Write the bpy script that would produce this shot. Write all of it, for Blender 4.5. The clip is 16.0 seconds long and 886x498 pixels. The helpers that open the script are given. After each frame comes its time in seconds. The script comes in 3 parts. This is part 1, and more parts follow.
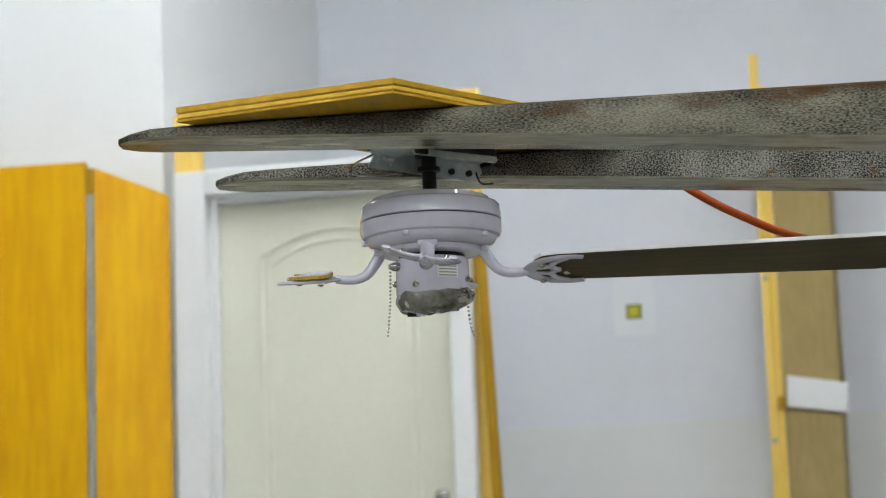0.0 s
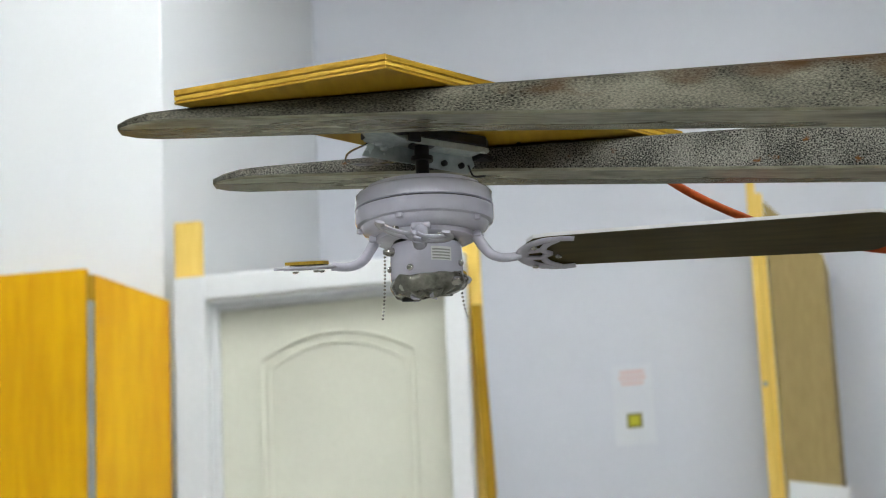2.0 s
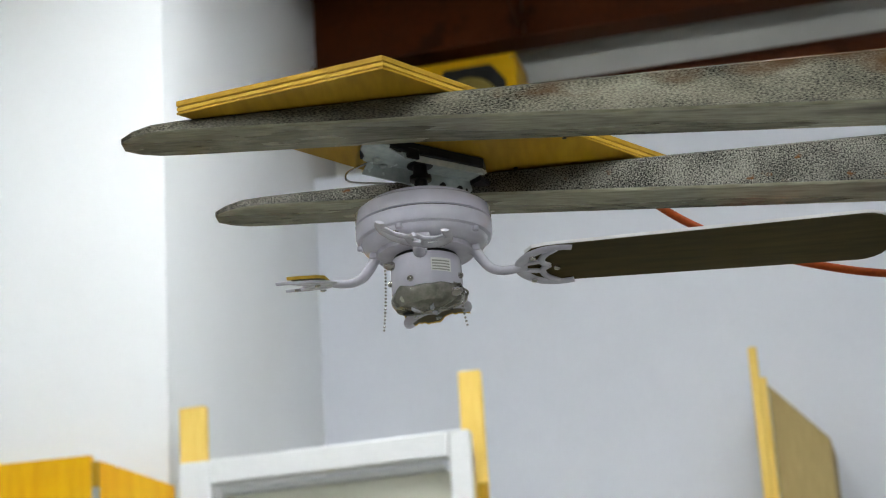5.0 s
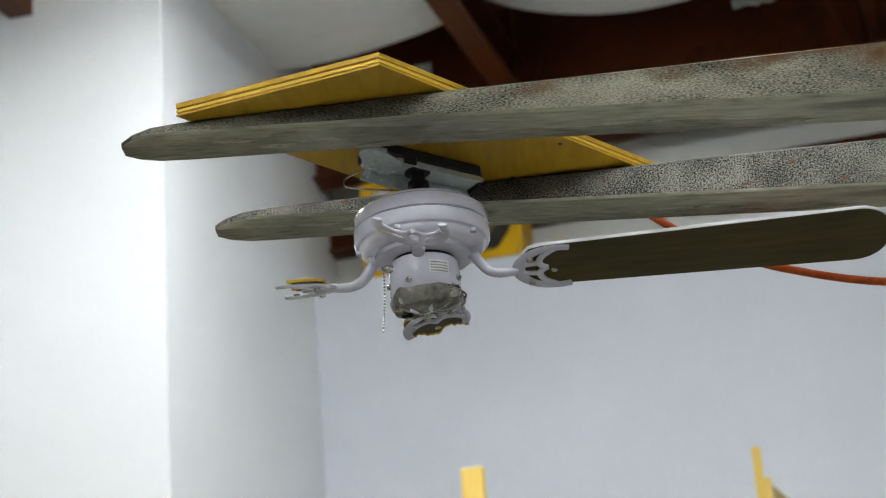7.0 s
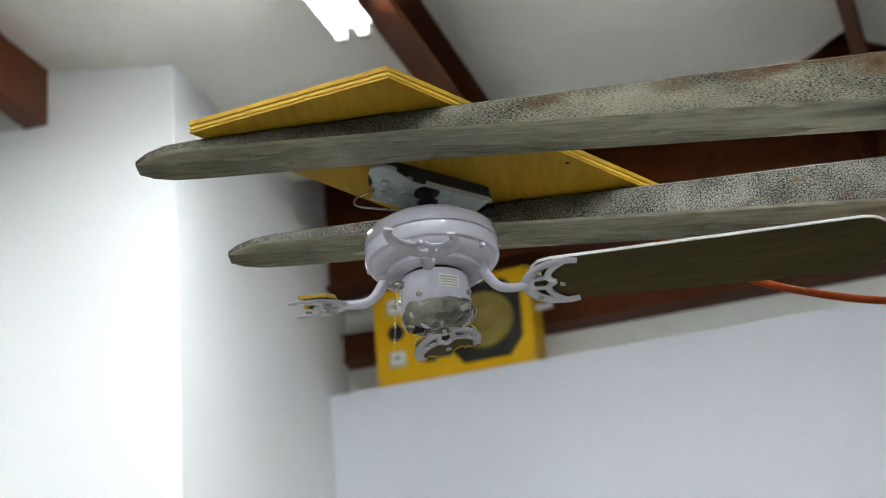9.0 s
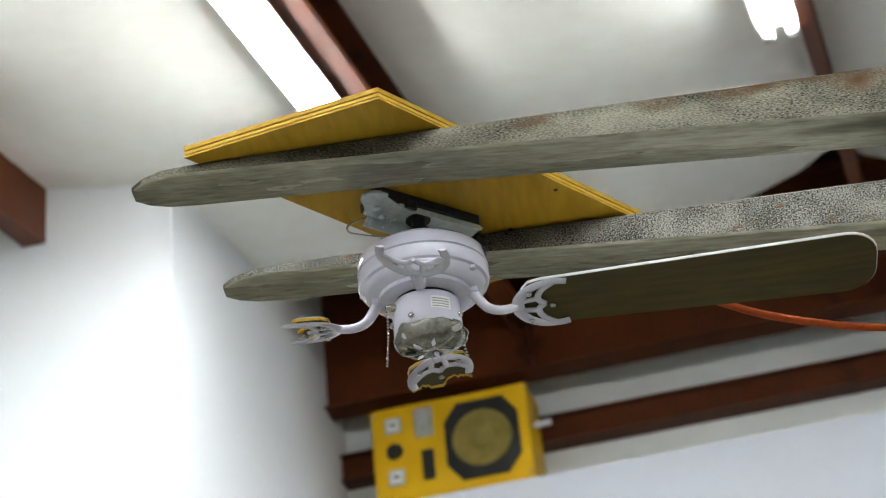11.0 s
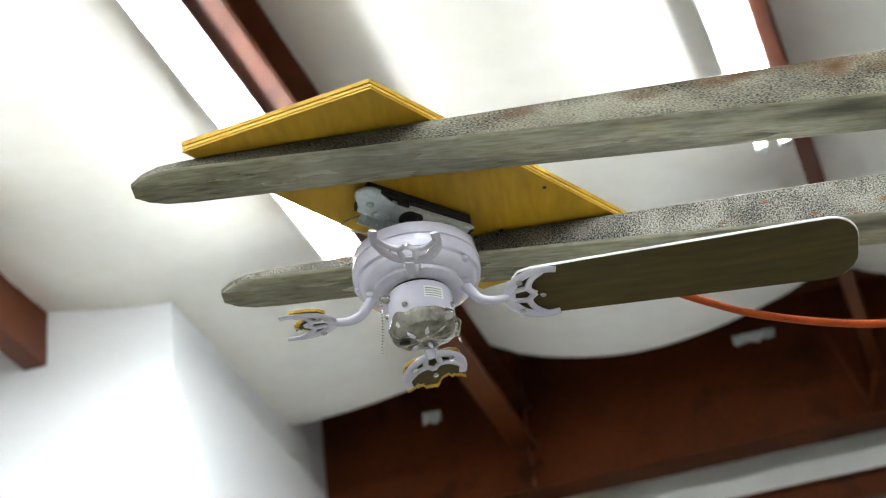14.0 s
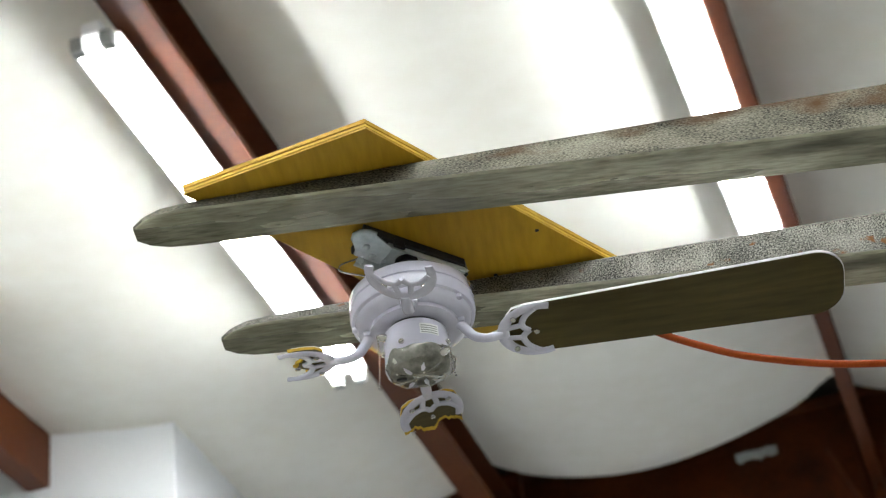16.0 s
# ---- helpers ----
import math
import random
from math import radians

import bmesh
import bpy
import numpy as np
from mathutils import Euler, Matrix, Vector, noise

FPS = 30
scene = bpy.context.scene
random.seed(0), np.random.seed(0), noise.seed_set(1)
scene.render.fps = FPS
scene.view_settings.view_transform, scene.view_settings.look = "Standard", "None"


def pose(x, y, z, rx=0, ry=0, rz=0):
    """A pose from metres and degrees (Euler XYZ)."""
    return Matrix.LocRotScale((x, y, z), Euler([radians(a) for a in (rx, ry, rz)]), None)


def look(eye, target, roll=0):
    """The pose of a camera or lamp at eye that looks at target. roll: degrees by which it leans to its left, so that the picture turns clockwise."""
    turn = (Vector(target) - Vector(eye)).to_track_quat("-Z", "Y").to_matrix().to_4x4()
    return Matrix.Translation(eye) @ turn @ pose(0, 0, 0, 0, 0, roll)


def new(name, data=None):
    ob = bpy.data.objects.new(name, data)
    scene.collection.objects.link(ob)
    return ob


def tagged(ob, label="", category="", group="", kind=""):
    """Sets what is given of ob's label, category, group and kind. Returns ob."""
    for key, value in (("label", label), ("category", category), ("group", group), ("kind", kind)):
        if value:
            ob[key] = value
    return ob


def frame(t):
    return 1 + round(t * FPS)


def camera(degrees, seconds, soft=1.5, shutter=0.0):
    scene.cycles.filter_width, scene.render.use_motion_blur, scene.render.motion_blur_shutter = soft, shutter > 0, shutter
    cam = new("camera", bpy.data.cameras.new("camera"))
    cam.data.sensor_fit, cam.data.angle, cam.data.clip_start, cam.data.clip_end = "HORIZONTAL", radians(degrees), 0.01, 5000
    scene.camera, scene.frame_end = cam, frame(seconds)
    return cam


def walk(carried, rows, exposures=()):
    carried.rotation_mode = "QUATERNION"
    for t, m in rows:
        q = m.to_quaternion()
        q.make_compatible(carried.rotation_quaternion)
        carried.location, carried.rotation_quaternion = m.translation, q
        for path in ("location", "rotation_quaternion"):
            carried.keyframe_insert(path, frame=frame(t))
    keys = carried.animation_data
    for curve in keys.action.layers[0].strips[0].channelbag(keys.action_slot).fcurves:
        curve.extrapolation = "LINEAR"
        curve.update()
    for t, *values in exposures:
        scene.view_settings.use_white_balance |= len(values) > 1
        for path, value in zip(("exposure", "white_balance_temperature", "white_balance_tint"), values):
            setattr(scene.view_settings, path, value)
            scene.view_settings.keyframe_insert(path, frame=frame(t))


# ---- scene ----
cam = camera(23.6, 16.0, soft=1.1)
PATH = [
    (0, (3.626, -6.514, 1.06), (2.891, -4.682, 1.377), -2.0),
    (0.5, (3.631, -6.524, 1.021), (2.896, -4.696, 1.367), -2.0),
    (1, (3.631, -6.523, 0.985), (2.9, -4.7, 1.361), -2.2),
    (1.5, (3.63, -6.52, 0.948), (2.903, -4.703, 1.36), -2.3),
    (2, (3.629, -6.518, 0.912), (2.907, -4.707, 1.362), -2.6),
    (2.5, (3.626, -6.514, 0.878), (2.909, -4.712, 1.367), -3.0),
    (3, (3.622, -6.508, 0.842), (2.911, -4.715, 1.372), -3.1),
    (3.5, (3.621, -6.504, 0.806), (2.912, -4.721, 1.372), -3.1),
    (6, (3.602, -6.474, 0.647), (2.923, -4.738, 1.371), -4.1),
    (6.5, (3.599, -6.467, 0.619), (2.924, -4.741, 1.37), -4.2),
    (7, (3.596, -6.462, 0.59), (2.926, -4.746, 1.37), -4.3),
    (7.5, (3.592, -6.456, 0.566), (2.926, -4.752, 1.374), -4.5),
    (8, (3.59, -6.45, 0.539), (2.924, -4.76, 1.377), -4.7),
    (8.5, (3.587, -6.449, 0.511), (2.925, -4.77, 1.374), -4.8),
    (9, (3.584, -6.445, 0.481), (2.93, -4.778, 1.373), -4.9),
    (9.5, (3.581, -6.439, 0.453), (2.936, -4.786, 1.376), -5.1),
    (12, (3.565, -6.413, 0.312), (2.959, -4.82, 1.358), -6.1),
    (12.5, (3.561, -6.407, 0.286), (2.96, -4.822, 1.346), -6.3),
    (13, (3.558, -6.401, 0.257), (2.966, -4.827, 1.34), -6.5),
    (13.5, (3.553, -6.393, 0.233), (2.969, -4.833, 1.339), -6.7),
    (14, (3.549, -6.387, 0.206), (2.972, -4.841, 1.337), -6.8),
    (14.5, (3.548, -6.386, 0.174), (2.981, -4.858, 1.332), -7.1),
    (15, (3.542, -6.376, 0.15), (2.984, -4.864, 1.334), -7.3),
    (15.5, (3.538, -6.369, 0.123), (2.99, -4.875, 1.335), -7.5),
    (16, (3.537, -6.369, 0.094), (3.001, -4.893, 1.332), -7.7),
]
walk(cam, [(t, look(eye, target, roll)) for t, eye, target, roll in PATH],
     exposures=[(0.0, 0.88), (3.5, 0.9), (7.0, 0.93), (9.5, 1.12), (12.0, 1.5), (13.0, 1.6), (14.0, 1.75), (15.0, 1.65), (16.0, 1.5)])


cam.data.dof.use_dof = True
cam.data.dof.focus_distance = 1.95
cam.data.dof.aperture_fstop = 13.0

# ---- world and exposure ----
world = bpy.data.worlds.new("world")
scene.world = world
world.use_nodes = True
world.node_tree.nodes["Background"].inputs[0].default_value = (0.75, 0.85, 1.0, 1)
world.node_tree.nodes["Background"].inputs[1].default_value = 0.3

# the building stands turned a little against the forks
BUILD = pose(0, 0, 0, 0, 0, 8.7)
TURN = 17.884
FORKS = pose(0, 0, 0, 0, 0, TURN)
FLOOR = -0.2
FORK_TOP = 1.465
SLOPE = 0.175


def roof(q):
    return 5.165 + SLOPE * max(q, -4.0)


# ---- materials ----
def tone(c):
    return (c[0], c[1], c[2], 1)


def surface(name, dark, light, scale=6.0, rough=0.5, metal=0.0, bump=0.0, fine=80.0, stretch=(1, 1, 1),
            spots=None, spot_scale=5.0, spot_from=0.58, spot_to=0.68, gloss_var=0.15, bump_dist=0.002, contrast=(0.35, 0.65), coat=0.0, blend=0.55, heel=None, spec=0.2):
    """Two scales of noise between two tones, with optional stains of a third."""
    m = bpy.data.materials.new(name)
    m.use_nodes = True
    nt = m.node_tree
    b = nt.nodes["Principled BSDF"]
    link = nt.links.new
    tc = nt.nodes.new("ShaderNodeTexCoord")
    mp = nt.nodes.new("ShaderNodeMapping")
    mp.inputs["Scale"].default_value = stretch
    link(tc.outputs["Object"], mp.inputs[0])
    n1 = nt.nodes.new("ShaderNodeTexNoise")
    n1.inputs["Scale"].default_value = scale
    n1.inputs["Detail"].default_value = 6
    n2 = nt.nodes.new("ShaderNodeTexNoise")
    n2.inputs["Scale"].default_value = fine
    n2.inputs["Detail"].default_value = 3
    link(mp.outputs[0], n1.inputs[0])
    link(mp.outputs[0], n2.inputs[0])
    mixn = nt.nodes.new("ShaderNodeMath")
    mixn.operation = "MULTIPLY_ADD"
    mixn.inputs[1].default_value = 1 - blend
    link(n2.outputs[0], mixn.inputs[0])
    half = nt.nodes.new("ShaderNodeMath")
    half.operation = "MULTIPLY"
    half.inputs[1].default_value = blend
    link(n1.outputs[0], half.inputs[0])
    link(half.outputs[0], mixn.inputs[2])
    ramp = nt.nodes.new("ShaderNodeValToRGB")
    ramp.color_ramp.elements[0].position, ramp.color_ramp.elements[1].position = contrast
    ramp.color_ramp.elements[0].color, ramp.color_ramp.elements[1].color = tone(dark), tone(light)
    link(mixn.outputs[0], ramp.inputs[0])
    colour = ramp.outputs[0]
    if spots:
        n3 = nt.nodes.new("ShaderNodeTexNoise")
        n3.inputs["Scale"].default_value = spot_scale
        n3.inputs["Detail"].default_value = 8
        link(mp.outputs[0], n3.inputs[0])
        r3 = nt.nodes.new("ShaderNodeValToRGB")
        r3.color_ramp.elements[0].position, r3.color_ramp.elements[1].position = spot_from, spot_to
        amount = n3.outputs[0]
        if heel:
            # more of it along the bar and towards its upper edge
            xyz = nt.nodes.new("ShaderNodeSeparateXYZ")
            link(tc.outputs["Object"], xyz.inputs[0])
            along = nt.nodes.new("ShaderNodeMath")
            along.operation = "MULTIPLY_ADD"
            along.inputs[1].default_value, along.inputs[2].default_value = heel[0], heel[1]
            link(xyz.outputs[0], along.inputs[0])
            high = nt.nodes.new("ShaderNodeMath")
            high.operation = "MULTIPLY_ADD"
            high.inputs[1].default_value = heel[2]
            link(xyz.outputs[2], high.inputs[0])
            link(along.outputs[0], high.inputs[2])
            total = nt.nodes.new("ShaderNodeMath")
            total.operation = "ADD"
            link(n3.outputs[0], total.inputs[0])
            link(high.outputs[0], total.inputs[1])
            amount = total.outputs[0]
        link(amount, r3.inputs[0])
        mx = nt.nodes.new("ShaderNodeMix")
        mx.data_type = "RGBA"
        link(r3.outputs[0], mx.inputs[0])
        link(colour, mx.inputs[6])
        mx.inputs[7].default_value = tone(spots)
        colour = mx.outputs[2]
        if metal:
            inv = nt.nodes.new("ShaderNodeMath")
            inv.operation = "MULTIPLY_ADD"
            inv.inputs[1].default_value, inv.inputs[2].default_value = -metal, metal
            link(r3.outputs[0], inv.inputs[0])
            link(inv.outputs[0], b.inputs["Metallic"])
    link(colour, b.inputs["Base Color"])
    if not (spots and metal):
        b.inputs["Metallic"].default_value = metal
    rg = nt.nodes.new("ShaderNodeMath")
    rg.operation = "MULTIPLY_ADD"
    rg.inputs[1].default_value, rg.inputs[2].default_value = gloss_var, rough - gloss_var / 2
    link(n1.outputs[0], rg.inputs[0])
    link(rg.outputs[0], b.inputs["Roughness"])
    b.inputs["Coat Weight"].default_value = coat
    b.inputs["Specular IOR Level"].default_value = spec
    if bump:
        bp = nt.nodes.new("ShaderNodeBump")
        bp.inputs["Strength"].default_value = bump
        bp.inputs["Distance"].default_value = bump_dist
        link(mixn.outputs[0], bp.inputs["Height"])
        link(bp.outputs[0], b.inputs["Normal"])
    return m


def glow(name, colour, strength):
    m = bpy.data.materials.new(name)
    m.use_nodes = True
    b = m.node_tree.nodes["Principled BSDF"]
    b.inputs["Base Color"].default_value = tone((0.9, 0.9, 0.9))
    b.inputs["Emission Color"].default_value = tone(colour)
    b.inputs["Emission Strength"].default_value = strength
    return m


WALL = surface("wall_paint", (0.69, 0.71, 0.78), (0.76, 0.78, 0.85), 1.2, 0.75, bump=0.08, fine=140, gloss_var=0.1)
# a little less blue than the wall paint above it
LOWPAINT = surface("warm_wall_paint", (0.69, 0.705, 0.715), (0.76, 0.775, 0.785), 1.2, 0.7, bump=0.08, fine=140, gloss_var=0.1)
# grey of the unseen side and rear walls, set to hold down bounce light
DIMWALL = surface("low_bounce_wall_grey", (0.15, 0.15, 0.15), (0.21, 0.21, 0.21), 1.2, 0.75, bump=0.08, fine=140)
# near-black deck colour paints the unlit gap behind the insulation's edge
DECK = surface("roof_deck_shade_tone", (0.03, 0.025, 0.02), (0.06, 0.05, 0.04), 2.0, 0.8)
BOXWALL = surface("plaster_paint", (0.82, 0.84, 0.86), (0.88, 0.90, 0.92), 1.0, 0.7, bump=0.06, fine=120, gloss_var=0.1)
CEIL = surface("white_vinyl_insulation", (0.81, 0.79, 0.71), (0.87, 0.86, 0.80), 0.9, 0.55, bump=0.25, fine=9, bump_dist=0.01)
RED = surface("red_oxide_primer", (0.062, 0.0140, 0.0022), (0.118, 0.0275, 0.0040), 2.5, 0.5, bump=0.1, fine=60, spots=(0.050, 0.0115, 0.002), spot_scale=3.5)
CONCRETE = surface("concrete_floor", (0.125, 0.122, 0.108), (0.21, 0.205, 0.187), 1.5, 0.7, bump=0.2, fine=50)
STEEL = surface("worn_fork_steel", (0.004, 0.0035, 0.002), (0.180, 0.170, 0.130), 30, 0.36, metal=0.5, bump=0.5, fine=900, stretch=(0.40, 1, 1),
                spots=(0.055, 0.023, 0.003), spot_scale=36, spot_from=0.44, spot_to=0.66, bump_dist=0.0005, contrast=(0.39, 0.65), blend=0.44, heel=(0.50, -0.26, 9.0), spec=0.12)
STEEL_F = surface("speckled_fork_steel", (0.004, 0.004, 0.003), (0.215, 0.207, 0.178), 24, 0.38, metal=0.5, bump=0.8, fine=720, stretch=(0.9, 1, 1),
                  spots=(0.09, 0.032, 0.003), spot_scale=46, spot_from=0.68, spot_to=0.73, bump_dist=0.0005, contrast=(0.42, 0.61), blend=0.26, heel=(0.08, -0.03, -1.5), spec=0.12)
STEEL_B = surface("ground_fork_underside", (0.13, 0.125, 0.082), (0.39, 0.38, 0.285), 16, 0.28, metal=0.5, bump=0.2, fine=260,
                  stretch=(0.16, 1, 1), spots=(0.045, 0.040, 0.022), spot_scale=15, spot_from=0.58, spot_to=0.70, bump_dist=0.0003, contrast=(0.34, 0.60), spec=0.4)
PLY_A = surface("plywood_face_grain", (0.335, 0.187, 0.010), (0.49, 0.30, 0.024), 9, 0.42, bump=0.2, fine=130, stretch=(1, 0.15, 1),
                spots=(0.17, 0.075, 0.012), spot_scale=9, spot_from=0.56, spot_to=0.78, bump_dist=0.0004)
PLY_B = surface("plywood_end_grain", (0.20, 0.10, 0.005), (0.34, 0.19, 0.012), 30, 0.65, bump=0.4, fine=300, stretch=(0.5, 0.5, 1),
                spots=(0.12, 0.055, 0.008), spot_scale=26, spot_from=0.60, spot_to=0.72, bump_dist=0.0004)
PLY_C = surface("plywood_pale_ply", (0.47, 0.29, 0.025), (0.61, 0.40, 0.05), 20, 0.55, bump=0.2, fine=220, stretch=(0.4, 0.4, 1),
                spots=(0.30, 0.16, 0.02), spot_scale=24, spot_from=0.62, spot_to=0.74, bump_dist=0.0004)
ENAMEL = surface("white_enamel", (0.60, 0.59, 0.70), (0.68, 0.67, 0.78), 9, 0.06, bump=0.0, fine=60, gloss_var=0.03, coat=0.9, spec=0.6)
ENAMEL_D = surface("white_enamel_arm", (0.56, 0.55, 0.65), (0.66, 0.65, 0.75), 12, 0.18, bump=0.05, fine=90, gloss_var=0.1, spec=0.5)
BLACK = surface("black_steel", (0.012, 0.012, 0.013), (0.03, 0.03, 0.032), 20, 0.4, metal=0.2, bump=0.1)
ZINC = surface("zinc_plated_steel", (0.46, 0.53, 0.54), (0.70, 0.77, 0.76), 22, 0.24, metal=0.30, bump=0.1, fine=150, gloss_var=0.25)
CHROME = surface("nickel", (0.55, 0.53, 0.50), (0.72, 0.71, 0.69), 40, 0.2, metal=1.0)
CRUMPLE = surface("crumpled_plate", (0.16, 0.16, 0.13), (0.46, 0.45, 0.40), 60, 0.25, metal=0.7, bump=0.4, fine=120, bump_dist=0.001,
                  spots=(0.05, 0.045, 0.04), spot_scale=24, spot_from=0.56, spot_to=0.62)
WALNUT = surface("walnut_blade", (0.046, 0.034, 0.008), (0.088, 0.066, 0.019), 18, 0.45, bump=0.2, fine=150, stretch=(0.12, 1, 1), bump_dist=0.0004)
BLADE_W = surface("white_blade_film", (0.68, 0.68, 0.70), (0.78, 0.78, 0.80), 8, 0.35)
FIBRE = surface("broken_fibreboard", (0.42, 0.24, 0.02), (0.66, 0.44, 0.06), 90, 0.9, bump=0.8, fine=600, bump_dist=0.001)
CORD = surface("orange_rubber_cord", (0.30, 0.042, 0.005), (0.45, 0.08, 0.008), 40, 0.45, bump=0.1, fine=300)
PINE = surface("honey_pine_veneer", (0.64, 0.31, 0.001), (0.76, 0.42, 0.002), 5, 0.4, bump=0.08, fine=40, stretch=(1, 1, 0.12),
               spots=(0.54, 0.23, 0.001), spot_scale=3.5, spot_from=0.56, spot_to=0.72)
# dark pine; on the screen's end block and the plank it paints shade
PINE_D = surface("dark_and_shaded_pine", (0.30, 0.165, 0.005), (0.42, 0.24, 0.008), 6, 0.5, stretch=(1, 1, 0.12))
BATTEN = surface("pale_pine_batten", (0.78, 0.52, 0.10), (0.88, 0.64, 0.18), 8, 0.6, bump=0.15, fine=70, stretch=(1, 1, 0.12))
TRIM = surface("white_gloss_trim", (0.77, 0.78, 0.79), (0.83, 0.84, 0.85), 3, 0.4, bump=0.03)
DOORP = surface("cream_door_paint", (0.68, 0.675, 0.57), (0.74, 0.735, 0.63), 2, 0.5, bump=0.05, fine=90)
GREY = surface("grey_edging", (0.28, 0.29, 0.28), (0.38, 0.39, 0.37), 8, 0.5)
TAN = surface("tan_hardboard", (0.30, 0.22, 0.085), (0.40, 0.30, 0.125), 5, 0.6, bump=0.1, fine=50, stretch=(1, 1, 0.2))
YELLOW = surface("yellow_lacquer", (0.66, 0.36, 0.004), (0.78, 0.46, 0.008), 4, 0.4, bump=0.05)
RUBBER = surface("black_rubber", (0.015, 0.015, 0.014), (0.035, 0.034, 0.03), 12, 0.6, bump=0.1)
CONE = surface("olive_paper_cone", (0.20, 0.15, 0.03), (0.30, 0.23, 0.06), 14, 0.7, bump=0.2)
SILVER = surface("brushed_aluminium", (0.40, 0.40, 0.38), (0.55, 0.55, 0.52), 20, 0.4, metal=0.5)
PAPER = surface("white_paper", (0.74, 0.74, 0.75), (0.80, 0.80, 0.81), 5, 0.7)
NOTICE = surface("thin_notice_paper", (0.74, 0.76, 0.82), (0.79, 0.81, 0.86), 5, 0.7)
PRINT_R = surface("faded_red_ink", (0.76, 0.56, 0.55), (0.80, 0.63, 0.62), 10, 0.7)
PRINT_Y = surface("yellow_print", (0.50, 0.48, 0.03), (0.58, 0.55, 0.05), 10, 0.7)
PRINT_D = surface("dark_print", (0.16, 0.15, 0.02), (0.22, 0.20, 0.03), 10, 0.7)
TUBE = glow("lit_fluorescent_tube", (0.95, 0.99, 1.0), 27.5)
FIXT = surface("white_fixture_enamel", (0.78, 0.79, 0.80), (0.84, 0.85, 0.86), 4, 0.35)
INSUL = surface("pale_wall_insulation", (0.76, 0.76, 0.72), (0.84, 0.84, 0.80), 1.4, 0.6, bump=0.25, fine=8, bump_dist=0.01)


# ---- mesh helpers ----
def link_mesh(name, bm, material, smooth=False):
    me = bpy.data.meshes.new(name)
    bmesh.ops.recalc_face_normals(bm, faces=bm.faces)
    bm.to_mesh(me)
    bm.free()
    for mt in material if isinstance(material, (list, tuple)) else (material,):
        me.materials.append(mt)
    if smooth:
        for p in me.polygons:
            p.use_smooth = True
        me.set_sharp_from_angle(angle=radians(38))
    return new(name, me)


def part(name, bm, material, parent, label="", smooth=False):
    ob = link_mesh(name, bm, material, smooth)
    ob.parent = parent
    return tagged(ob, label)


def thing(name, m, label, category, group="", kind=""):
    ob = new(name)
    ob.empty_display_size = 0.05
    ob.matrix_basis = m
    return tagged(ob, label, category, group, kind)


def setting(name, bm, material, label, category, m=BUILD):
    ob = link_mesh(name, bm, material)
    ob.matrix_basis = m
    return tagged(ob, label, category, "", "structure")


def block(x0, x1, y0, y1, z0, z1, bevel=0.0, bm=None, segments=1):
    bm = bm or bmesh.new()
    r = bmesh.ops.create_cube(bm, size=1, matrix=Matrix.Translation(((x0 + x1) / 2, (y0 + y1) / 2, (z0 + z1) / 2)) @ Matrix.Diagonal((x1 - x0, y1 - y0, z1 - z0, 1)))
    if bevel:
        es = list({e for v in r["verts"] for e in v.link_edges})
        bmesh.ops.bevel(bm, geom=es, offset=bevel, segments=segments, affect="EDGES", profile=0.5)
    return bm


def prism(outline, z0, z1, bevel=0.0, bm=None):
    """A flat outline in x and y, drawn up from z0 to z1."""
    bm = bm or bmesh.new()
    lo = [bm.verts.new((x, y, z0)) for x, y in outline]
    hi = [bm.verts.new((x, y, z1)) for x, y in outline]
    n = len(outline)
    fs = [bm.faces.new(lo[::-1]), bm.faces.new(hi)]
    for i in range(n):
        fs.append(bm.faces.new((lo[i], lo[(i + 1) % n], hi[(i + 1) % n], hi[i])))
    if bevel:
        es = list({e for f in fs[:2] for e in f.edges})
        bmesh.ops.bevel(bm, geom=es, offset=bevel, segments=1, affect="EDGES")
    return bm


def lathe(profile, steps=48, bm=None, m=None):
    """A profile of (radius, z) turned round z."""
    bm = bm or bmesh.new()
    rings = []
    for r, z in profile:
        ring = []
        for i in range(steps):
            a = 2 * math.pi * i / steps
            v = Vector((r * math.cos(a), r * math.sin(a), z))
            ring.append(bm.verts.new(m @ v if m else v))
        rings.append(ring)
    for a, b in zip(rings, rings[1:]):
        for i in range(steps):
            bm.faces.new((a[i], a[(i + 1) % steps], b[(i + 1) % steps], b[i]))
    bm.faces.new(rings[0][::-1])
    bm.faces.new(rings[-1])
    return bm


def sweep(points, radius, steps=10, bm=None, flat=1.0):
    """A round bar along points; radius may be one number or one for each point."""
    bm = bm or bmesh.new()
    pts = [Vector(p) for p in points]
    rad = radius if isinstance(radius, (list, tuple)) else [radius] * len(pts)
    rings, side = [], None
    for i, p in enumerate(pts):
        d = (pts[min(i + 1, len(pts) - 1)] - pts[max(i - 1, 0)]).normalized()
        if side is None:
            side = d.orthogonal().normalized()
            if abs(d.z) < 0.9:
                side = d.cross(Vector((0, 0, 1))).normalized()
        side = (side - d * side.dot(d)).normalized()
        up = d.cross(side)
        rings.append([bm.verts.new(p + side * rad[i] * math.cos(2 * math.pi * k / steps) + up * rad[i] * flat * math.sin(2 * math.pi * k / steps)) for k in range(steps)])
    for a, b in zip(rings, rings[1:]):
        for k in range(steps):
            bm.faces.new((a[k], a[(k + 1) % steps], b[(k + 1) % steps], b[k]))
    bm.faces.new(rings[0][::-1])
    bm.faces.new(rings[-1])
    return bm


